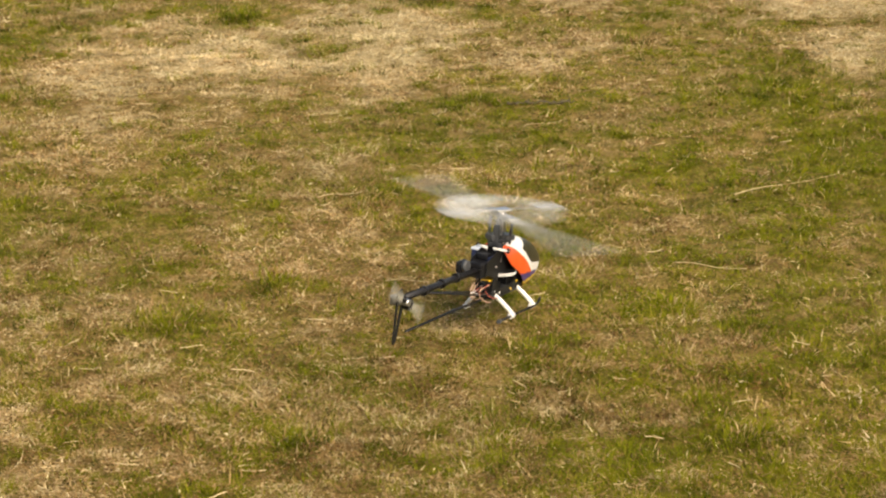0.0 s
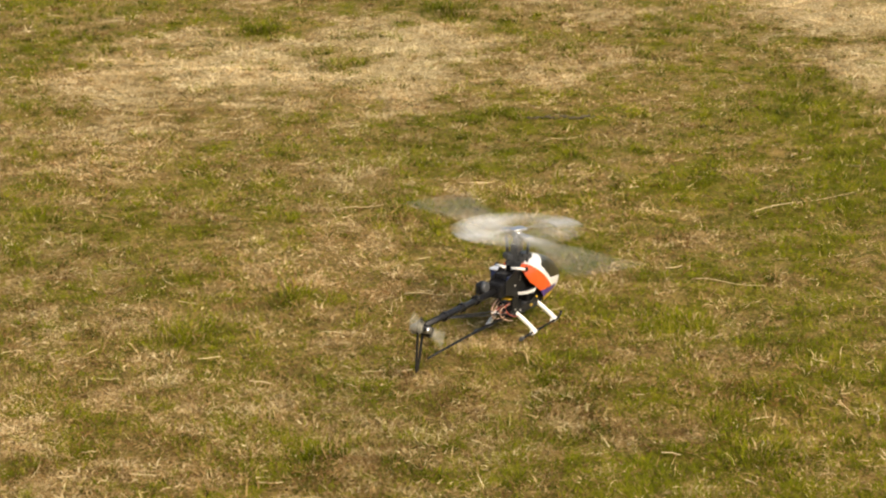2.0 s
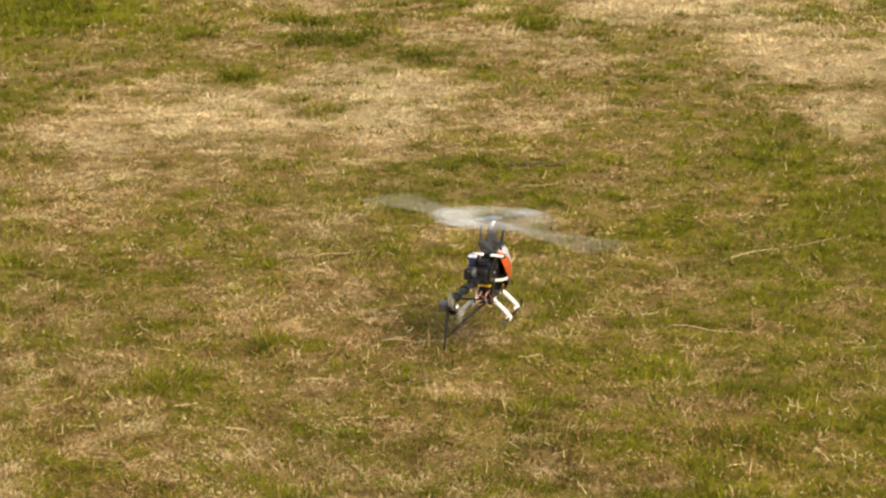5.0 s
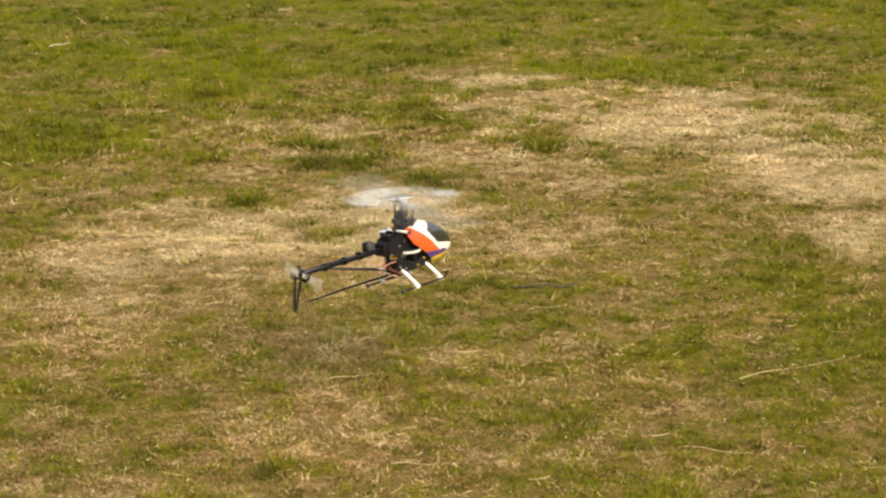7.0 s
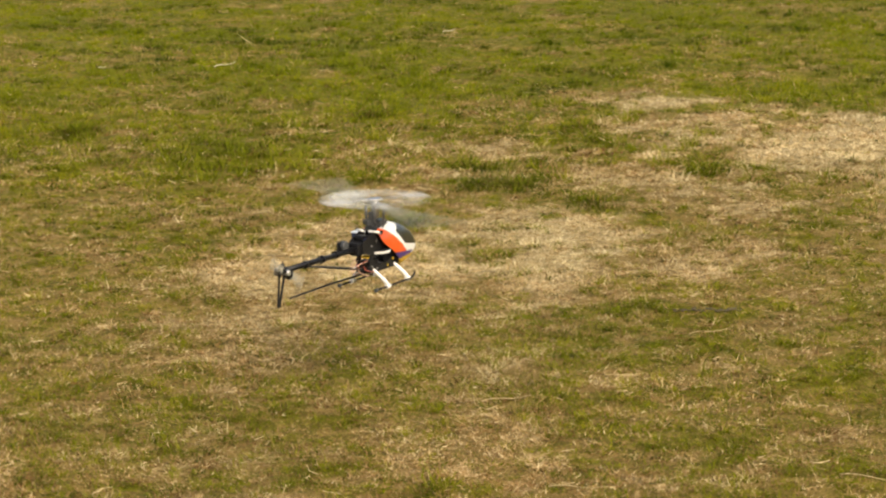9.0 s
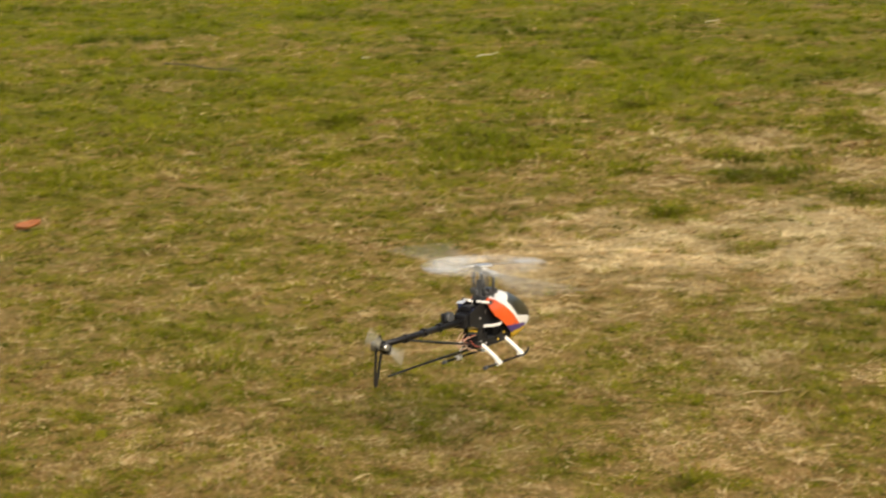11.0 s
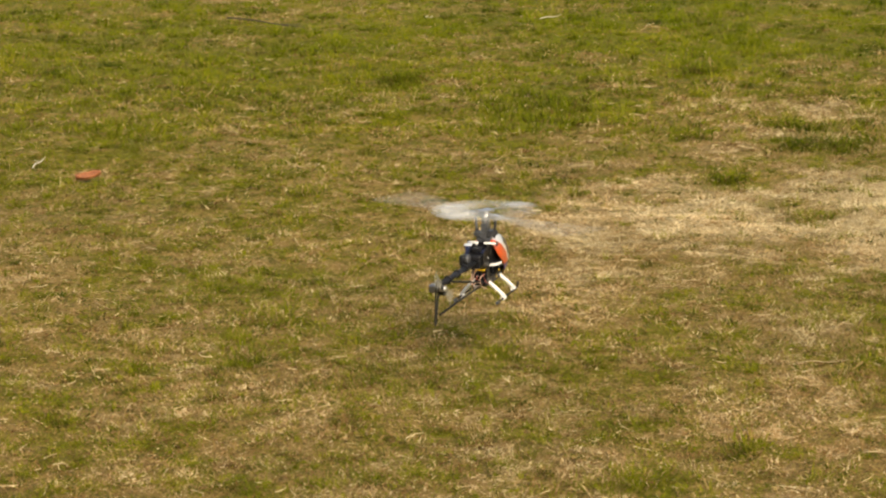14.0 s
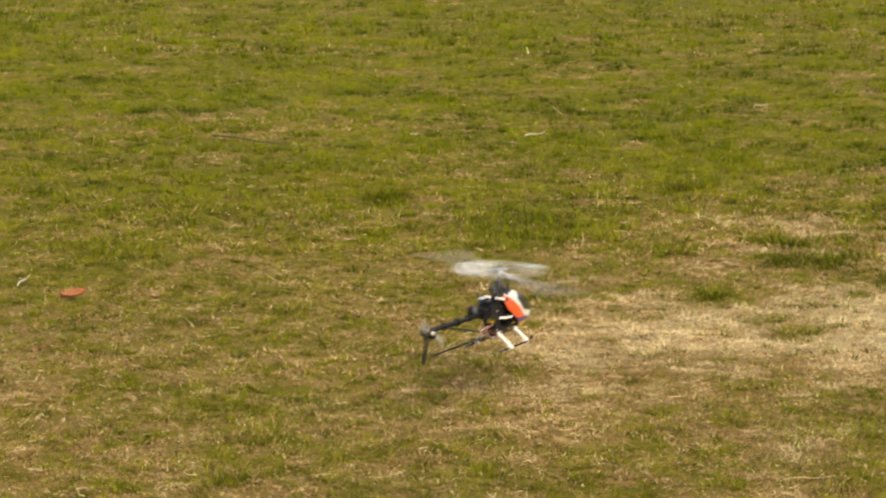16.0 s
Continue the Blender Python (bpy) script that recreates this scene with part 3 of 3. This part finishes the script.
def tail(heli):
    boom = part("tail_boom", tube(bmesh.new(), [(-0.062, 0, 0.105), (-0.25, 0, 0.108), (-0.402, 0, 0.111)], 0.0066, 16), CARBON, heli, "black carbon tail boom")
    part("boom_holder", box(bmesh.new(), (-0.076, 0, 0.107), (0.046, 0.032, 0.032), 0.004), BLACK, heli)
    for x in (-0.175, -0.235, -0.305):
        part("rod_guide", tube(bmesh.new(), [(x - 0.005, 0, 0.108), (x + 0.005, 0, 0.108)], 0.0095, 14), BLACK, boom)
    part("tail_rod", tube(bmesh.new(), [(-0.10, -0.013, 0.112), (-0.395, -0.013, 0.115)], 0.0012, 6), BLACK, heli)
    servo = part("tail_servo", box(bmesh.new(), (-0.118, 0.020, 0.116), (0.030, 0.016, 0.026), 0.006), BLACK, heli, "black tail servo on the boom")
    part("horn", tube(bmesh.new(), [(-0.124, 0.003, 0.120), (-0.124, 0.012, 0.120)], 0.0115, 16), GREY, servo)
    for y in (-1, 1):
        brace = part("boom_brace", tube(bmesh.new(), [(-0.058, y * 0.017, 0.050), (-0.292, y * 0.004, 0.102)], 0.0020, 8), CARBON, heli)
        part("end_fitting", tube(bmesh.new(), [(-0.056, y * 0.017, 0.0496), (-0.072, y * 0.016, 0.0531)], 0.0032, 8), BLACK, brace)
    part("antenna_tube", tube(bmesh.new(), [(-0.040, -0.002, 0.039), (-0.20, 0.000, 0.041), (-0.372, -0.002, 0.041)], [0.0029, 0.0027, 0.0022], 8), BLACK, heli, "thin black antenna tube")
    gearbox = part("tail_gearbox", box(bmesh.new(), (-0.410, 0, 0.112), (0.020, 0.020, 0.020), 0.004), GUNMETAL, heli, "dark metal tail gearbox")
    part("clamp", tube(bmesh.new(), [(-0.400, 0, 0.1115), (-0.388, 0, 0.111)], 0.0098, 14), BLACK, gearbox)
    part("pitch_slider", tube(bmesh.new(), [(-0.393, -0.010, 0.103), (-0.393, -0.022, 0.103)], 0.0110, 16), BLACK, heli)
    outline = [(-0.400, 0.120), (-0.402, 0.096), (-0.421, 0.033), (-0.430, 0.029), (-0.433, 0.038), (-0.428, 0.090), (-0.424, 0.128), (-0.408, 0.136)]
    hole = [(-0.408, 0.118), (-0.409, 0.098), (-0.422, 0.050), (-0.4245, 0.048), (-0.4255, 0.052), (-0.422, 0.092), (-0.418, 0.118), (-0.412, 0.124)]
    part("tail_fin", plate(bmesh.new(), outline, -0.009, 0.0022, hole), CARBON, heli, "black slotted carbon fin")
    rotor = part("tail_rotor", tube(bmesh.new(), [(0, 0.004, 0), (0, -0.010, 0)], 0.0065, 14), SILVER, heli, "silver tail rotor hub")
    for s in (-1, 1):
        bm = bmesh.new()
        box(bm, (s * 0.046, -0.004, 0), (0.056, 0.0018, 0.013), 0.0007, (0, 0, 0))
        part("blade", bm, BLADE, rotor)
        part("grip", box(bmesh.new(), (s * 0.013, -0.004, 0), (0.018, 0.006, 0.008), 0.0015), BLACK, rotor)
    return rotor


def gear_legs(heli):
    for s in (-1, 1):
        path = [(-0.078, 0.053 * s, 0.0075), (0.078, 0.052 * s, 0.0075), (0.090, 0.052 * s, 0.009), (0.098, 0.052 * s, 0.014), (0.102, 0.052 * s, 0.021)]
        skid = part("skid", tube(bmesh.new(), path, 0.0024, 10), BLACK, heli, "black skid tube")
        part("end_cap", tube(bmesh.new(), [(-0.082, 0.053 * s, 0.0075), (-0.073, 0.053 * s, 0.0075)], 0.0044, 10), GREY, skid)
        for top, foot in (((0.058, 0.016, 0.046), (0.075, 0.048, 0.012)), ((-0.038, 0.018, 0.047), (-0.023, 0.052, 0.012))):
            a, b = Vector((top[0], s * top[1], top[2])), Vector((foot[0], s * foot[1], foot[2]))
            pts = [a, a.lerp(b, 0.3) + Vector((0, s * 0.0008, 0.001)), a.lerp(b, 0.7) + Vector((0, s * 0.0008, 0.001)), b]
            leg = part("leg", tube(bmesh.new(), pts, [0.0050, 0.0046, 0.0046, 0.0052], 12, 0.8), STRUT, heli, "white plastic landing leg")
            part("cuff", tube(bmesh.new(), [(b.x - 0.007, b.y, 0.0078), (b.x + 0.007, b.y, 0.0078)], 0.0056, 12), STRUT, leg)


def main_rotor(heli):
    hub = part("main_rotor", tube(bmesh.new(), [(0, 0, -0.036), (0, 0, -0.030), (0, 0, -0.006), (0, 0, 0.006), (0, 0, 0.009)], [0.006, 0.012, 0.009, 0.009, 0.005], 18), SILVER, heli, "silver rotor head")
    for s in (-1, 1):
        grip = part("blade_grip", box(bmesh.new(), (s * 0.030, 0, 0), (0.042, 0.014, 0.011), 0.002), SILVER, hub, "aluminium blade grip")
        bm = bmesh.new()
        rows = []
        for i in range(9):
            u = i / 8
            x = s * (0.046 + 0.290 * u)
            chord = 0.027 if u < 0.96 else 0.020
            row = []
            for c, t in ((-0.40, 0.0), (-0.15, 0.0022), (0.25, 0.0018), (0.60, 0.0), (0.25, -0.0008), (-0.15, -0.0010)):
                row.append(bm.verts.new((x, s * c * chord, t + 0.0022 * c * s * 0 + 0.004 * u)))
            rows.append(row)
        for r0, r1 in zip(rows, rows[1:]):
            for k in range(6):
                bm.faces.new((r0[k], r0[(k + 1) % 6], r1[(k + 1) % 6], r1[k]))
        bm.faces.new(rows[0])
        bm.faces.new(rows[-1])
        bmesh.ops.recalc_face_normals(bm, faces=bm.faces)
        part("blade", bm, BLADE, hub, "slender grey rotor blade")
        bm = bmesh.new()
        box(bm, (0, s * 0.110, 0.012), (0.034, 0.060, 0.0035), 0.0014)
        part("paddle", bm, PADDLE, hub, "white stabiliser paddle")
        part("link", tube(bmesh.new(), [(0.012 * s, 0.016 * s, -0.058), (0.020 * s, 0.015 * s, -0.004)], 0.0034, 8), GREY, hub)
        part("link", tube(bmesh.new(), [(-0.019 * s, 0.006 * s, -0.056), (-0.014 * s, 0.013 * s, -0.002)], 0.0032, 8), GREY, hub)
        part("wash_arm", box(bmesh.new(), (0.004 * s, 0.015 * s, -0.044), (0.026, 0.022, 0.012), 0.002), GREY, hub)
    # the pale veil that the whirling paddles draw
    bm = bmesh.new()
    n = 64
    rings = []
    for r, z in ((0.022, 0.0135), (0.080, 0.0140), (0.118, 0.0140), (0.137, 0.0125), (0.140, 0.0115), (0.118, 0.0100), (0.080, 0.0100), (0.022, 0.0105)):
        rings.append([bm.verts.new((r * math.cos(2 * math.pi * k / n), r * math.sin(2 * math.pi * k / n), z)) for k in range(n)])
    for r0, r1 in zip(rings, rings[1:] + rings[:1]):
        for k in range(n):
            bm.faces.new((r0[k], r0[(k + 1) % n], r1[(k + 1) % n], r1[k])).smooth = True
    bmesh.ops.recalc_face_normals(bm, faces=bm.faces)
    sweep = part("paddle_sweep", bm, VEIL, heli, "pale translucent sweep of the spinning paddles")
    sweep.location = (0, 0, 0.203)
    part("flybar", tube(bmesh.new(), [(0, -0.092, 0.012), (0, 0.092, 0.012)], 0.0012, 8), SILVER, hub)
    part("cradle", box(bmesh.new(), (0, 0, 0.012), (0.024, 0.034, 0.005), 0.001), SILVER, hub)
    return hub


def model_helicopter():
    heli = new("model_helicopter")
    tagged(heli, "small model helicopter with orange canopy and white legs over grass", "model helicopter")
    canopy(heli)
    mechanics(heli)
    spinner = tail(heli)
    gear_legs(heli)
    return heli, main_rotor(heli), spinner


# ---- litter on the lawn ----
def stalk(name, a, b, radius, mat, label, bow=0.02, lift=0.006, twig=False):
    a, b = Vector((*a, lift)), Vector((*b, lift))
    side = Vector((-(b - a).y, (b - a).x, 0))
    pts = []
    for i in range(9):
        u = i / 8
        pts.append(a.lerp(b, u) - a + side * bow * (math.sin(u * math.pi) + 0.2 * math.sin(u * 8)) + Vector((0, 0, 0.003 * math.sin(u * 7))))
    bm = tube(bmesh.new(), pts, [radius * (1 - 0.5 * i / 8) for i in range(9)], 6)
    if twig:
        tube(bm, [pts[5], pts[5] + (b - a) * 0.16 + side * 0.14], radius * 0.5, 5)
    ob = part(name, bm, mat, None)
    ob.location = a
    tagged(ob, label, "twig")


def dark_streak(a, b, label, seed):
    """Dark turf streak, built as crooked stick of uneven thickness with short side shoots."""
    rs = random.Random(seed)
    a, b = Vector((*a, 0)), Vector((*b, 0))
    way = b - a
    side = Vector((-way.y, way.x, 0)).normalized()
    bm = bmesh.new()
    pts = [way * (i / 28) + side * rs.uniform(-0.006, 0.006) + Vector((0, 0, rs.uniform(-0.003, 0.005))) for i in range(29)]
    tube(bm, pts, [rs.uniform(0.0014, 0.0046) for _ in pts], 6)
    for p in pts[2:-2:4]:
        shoot = p + side * rs.uniform(-0.03, 0.03) + way.normalized() * rs.uniform(-0.02, 0.03) + Vector((0, 0, rs.uniform(0, 0.012)))
        tube(bm, [p, shoot], [0.0018, 0.0008], 5)
    ob = part("twig", bm, TWIG, None)
    ob.location = a + Vector((0, 0, 0.006))
    tagged(ob, label, "twig")


def litter():
    pale = "pale dry straw stalk lying on the grass"
    for a, b, r in (((0.583, 5.839), (0.857, 6.032), 0.0026), ((-0.241, 5.103), (-0.113, 5.106), 0.0020), ((0.391, 5.249), (0.548, 5.196), 0.0024),
                    ((-0.016, 7.231), (0.460, 7.543), 0.0016), ((0.071, 6.558), (0.180, 6.621), 0.0018),
                    ((-0.437, 5.803), (-0.317, 5.863), 0.0020)):
        stalk("straw_stalk", a, b, r * 0.45, STALK, pale, 0.025, 0.006, True)
    stalk("straw_stalk", (-3.182, 7.705), (-3.212, 7.895), 0.0030, CHIP, "bleached forked stalk lying on the grass", 0.03, 0.014, True)
    # no stick known here: added to draw a dark streak in the turf
    dark_streak((0.026, 6.842), (0.219, 6.853), "dark streak half sunk in the grass, added as a crooked stick", 3)
    stalk("twig", (-3.766, 11.686), (-3.290, 11.420), 0.0045, TWIG, "dark bare twig lying in the green grass", 0.03, 0.026, True)
    for a, b in (((-2.270, 12.172), (-2.192, 12.339)), ((-1.265, 13.807), (-1.207, 13.941)), ((-2.843, 12.075), (-2.813, 12.105))):
        stalk("wood_chip", a, b, 0.0032, CHIP, "bleached wood chip lying in the grass", 0.02, 0.014)
    bm = bmesh.new()
    n = 12
    rows = []
    for i in range(n + 1):
        u = i / n
        half = 0.022 * math.sin(math.pi * min(1, u * 0.96 + 0.02)) ** 0.8
        rows.append([bm.verts.new(((u - 0.5) * 0.085, half * v, 0.018 * v * v + 0.030 * (u - 0.5) ** 2)) for v in (-1, -0.5, 0, 0.5, 1)])
    for r0, r1 in zip(rows, rows[1:]):
        for k in range(4):
            bm.faces.new((r0[k], r0[k + 1], r1[k + 1], r1[k])).smooth = True
    tube(bm, [(-0.042, 0, 0.002), (-0.062, 0.004, 0.004)], 0.0012, 5)
    leaf = part("fallen_leaf", bm, LEAF, None)
    leaf.matrix_world = pose(-2.930, 7.572, 0.011, 14, -10, 22)
    shell = leaf.modifiers.new("shell", "SOLIDIFY")
    shell.thickness = 0.0008
    tagged(leaf, "curled orange-brown fallen leaf lying on the grass", "leaf")


def grass_tufts():
    """The lush clumps that stand out singly from the worn lawn."""
    rs = np.random.RandomState(77)
    for cx, cy, rx, ry in GREEN_NEAR + GREEN_FAR:
        if rx > 0.15:
            continue
        rx, ry = rx * 1.1, min(ry * 1.05, rx * 1.9)
        out = cy > 8.0
        n = int(np.clip((75000 if out else 42000) * rx * ry / (1 + 0.02 * cy * cy), 90, 700 if out else 480))
        px, py = np.clip(rs.normal(0, 0.36, n), -0.62, 0.62) * rx, np.clip(rs.normal(0, 0.36, n), -0.62, 0.62) * ry
        turn = np.arctan2(py, px) + rs.normal(0, 0.9, n)
        rise = np.radians(rs.uniform(22, 76, n))
        big = 1 + 0.05 * max(0, cy - 6)
        length = rs.gamma(8, 1 / 8, n) * ((0.018 if out else 0.017) + 0.06 * min(rx, 0.12)) * big
        width = rs.uniform(0.0014, 0.003, n) * big
        fwd = np.stack([np.cos(turn), np.sin(turn), np.zeros(n)], 1)
        side = np.stack([-np.sin(turn), np.cos(turn), np.zeros(n)], 1) * width[:, None] / 2
        base = np.stack([px, py, height(cx + px, cy + py) - 0.002], 1)
        up = np.array([[0, 0, 1.0]])
        mid = base + fwd * (length * 0.5 * np.cos(rise))[:, None] + up * (length * 0.6 * np.sin(rise))[:, None]
        tip = base + fwd * (length * 1.0 * np.cos(rise * 0.8))[:, None] + up * (length * 0.92 * np.sin(rise))[:, None]
        co = np.stack([base, mid + side, tip, mid - side], 1).reshape(-1, 3)
        me = bpy.data.meshes.new("grass_tuft")
        me.from_pydata(co.tolist(), [], [(4 * k, 4 * k + 1, 4 * k + 2, 4 * k + 3) for k in range(n)])
        tone = np.clip(rs.normal(0.20 if out else 0.46, 0.20, n) + rs.normal(0, 0.08), 0, 1)
        for key, values in (("dry", rs.rand(n) < (0.12 if out else 0.34)), ("tone", tone)):
            at = me.attributes.new(key, "FLOAT", "FACE")
            at.data.foreach_set("value", values.astype(np.float32))
        me.materials.append(GRASS)
        ob = new("grass_tuft", me)
        ob.location = (cx, cy, 0)
        tagged(ob, "dense dark green grass tuft standing in the worn lawn", "grass tuft", "green tufts on the lawn")


def straw_strands():
    """Thin curled stems strewn over the lawn."""
    rs = random.Random(8)
    bm = bmesh.new()
    for k in range(460):
        r = 3.4 * (11.5 / 3.4) ** rs.random()
        a = radians(rs.uniform(-27, 13))
        x, y = r * math.sin(a), r * math.cos(a)
        turn, bend = rs.uniform(0, 6.28), rs.uniform(-30, 30)
        step = rs.uniform(0.003, 0.009) * (0.8 + 0.04 * r)
        pts = []
        z0 = rs.uniform(-0.004, 0.008)
        for i in range(7):
            pts.append((x, y, z0 + 0.0015 * rs.random()))
            x, y, turn = x + step * math.cos(turn), y + step * math.sin(turn), turn + bend * step + rs.uniform(-0.14, 0.14)
        strand(bm, pts, rs.uniform(0.0005, 0.0010) * (0.75 + 0.05 * r))
    tagged(part("straw_strands", bm, STALK, None), "thin curled dry stems strewn over the lawn", "straw", kind="stuff")


def strand(bm, pts, radius):
    """A three-sided thread along points."""
    rings = []
    for i, p in enumerate(pts):
        q = Vector(pts[min(i + 1, len(pts) - 1)]) - Vector(pts[max(i - 1, 0)])
        side = Vector((-q.y, q.x, 0)).normalized() * radius
        rings.append([bm.verts.new(Vector(p) + side), bm.verts.new(Vector(p) - side), bm.verts.new(Vector(p) + Vector((0, 0, radius * 1.4)))])
    for a, b in zip(rings, rings[1:]):
        for k in range(3):
            bm.faces.new((a[k], a[(k + 1) % 3], b[(k + 1) % 3], b[k]))


lawn_ground()
helicopter, top_rotor, tail_rotor = model_helicopter()
litter()
grass_tufts()
straw_strands()
turf("grass", "short lawn of green blades and fallen dry straw", 1500000, 3.7, 9.0, 1.0, 21)
turf("grass", "lawn of green blades and dry straw farther out", 720000, 9.0, 17.0, 1.45, 22, (-26.5, 10.5), 0.020)
turf("grass", "far lawn of green and dry grass", 300000, 17.0, 34.0, 2.4, 23, (-26.5, 4.0), 0.022)
turf("grass", "lawn of green blades and dry straw round about", 150000, 0.5, 12.0, 1.3, 24, (12.5, 332.5))
turf("grass", "lawn of green blades and dry straw at the photographer's feet", 40000, 0.5, 3.7, 1.2, 25)

# ---- what moves ----
# seconds, place of the skids' middle, then roll, pitch (nose down) and heading
FLIGHT = [
    (0.0, -0.005, 4.782, 0.038, 2.9, 3.5, 62.1),
    (0.5, 0.005, 4.890, 0.000, -0.0, 0.0, 61.0),
    (1.0, 0.005, 4.886, 0.000, -0.2, 0.1, 61.1),
    (1.5, 0.005, 4.889, 0.000, 0.3, -0.2, 61.2),
    (2.0, 0.004, 4.886, -0.000, -0.2, 0.1, 62.1),
    (2.5, 0.005, 4.887, -0.000, 0.0, -0.0, 62.3),
    (3.0, 0.004, 4.889, -0.000, 0.0, 0.0, 62.7),
    (3.2, 0.004, 4.887, 0.000, 0.1, -0.0, 63.0),
    (5.3, -0.018, 5.086, 0.125, 1.8, 3.4, 79.0),
    (5.4, -0.031, 5.094, 0.154, 1.9, 3.1, 79.4),
    (5.5, -0.038, 5.102, 0.185, 2.0, 2.8, 79.8),
    (5.6, -0.048, 5.173, 0.191, 2.5, 2.3, 75.5),
    (6.0, -0.064, 5.452, 0.198, 4.3, 0.1, 66.9),
    (6.5, -0.062, 5.723, 0.205, 1.2, -4.6, 54.3),
    (7.0, -0.234, 5.787, 0.248, -0.1, -1.8, 55.3),
    (7.5, -0.483, 5.814, 0.268, 2.6, 1.1, 58.2),
    (8.0, -0.633, 5.935, 0.263, 1.9, 2.8, 58.2),
    (8.2, -0.643, 5.925, 0.273, 1.4, 0.8, 60.9),
    (10.3, -0.861, 5.595, 0.274, -0.5, -0.5, 66.2),
    (10.5, -0.879, 5.471, 0.264, -2.7, 2.3, 67.0),
    (10.9, -0.940, 5.213, 0.230, -1.0, 1.6, 67.6),
    (11.0, -0.953, 5.151, 0.232, -0.6, 1.4, 67.8),
    (11.1, -0.978, 5.096, 0.234, -0.7, 1.7, 68.4),
    (11.5, -0.981, 4.904, 0.289, -1.1, 3.0, 70.6),
    (12.0, -0.985, 4.933, 0.323, -2.1, 1.2, 68.5),
    (12.5, -1.081, 5.079, 0.280, -1.4, 0.2, 73.0),
    (13.0, -1.260, 5.403, 0.178, 1.4, 0.7, 71.9),
    (13.5, -1.285, 5.660, 0.133, 2.2, -1.7, 73.3),
    (14.0, -1.185, 5.683, 0.154, -0.7, 0.4, 85.3),
    (14.5, -1.318, 5.780, 0.346, 0.4, 2.6, 78.1),
    (14.9, -1.443, 6.037, 0.358, 1.7, 0.4, 73.4),
    (15.0, -1.473, 6.095, 0.330, 2.0, -0.2, 72.2),
    (15.1, -1.476, 6.165, 0.262, 2.4, -0.5, 72.2),
    (15.5, -1.506, 6.454, 0.075, 4.0, -1.6, 72.2),
    (16.0, -1.278, 6.477, 0.153, 1.8, 0.1, 73.2),
]

SPIN = 84.0


def motions():
    walk(helicopter, [(t, pose(*row)) for t, *row in FLIGHT])
    walk(top_rotor, [(k / FPS, pose(0, 0, 0.203, 0, 0, 60 - SPIN * k)) for k in range(int(16 * FPS) + 1)])
    walk(tail_rotor, [(k / FPS, pose(-0.411, -0.019, 0.112, 0, 30 + SPIN * k, 0)) for k in range(int(16 * FPS) + 1)])


motions()
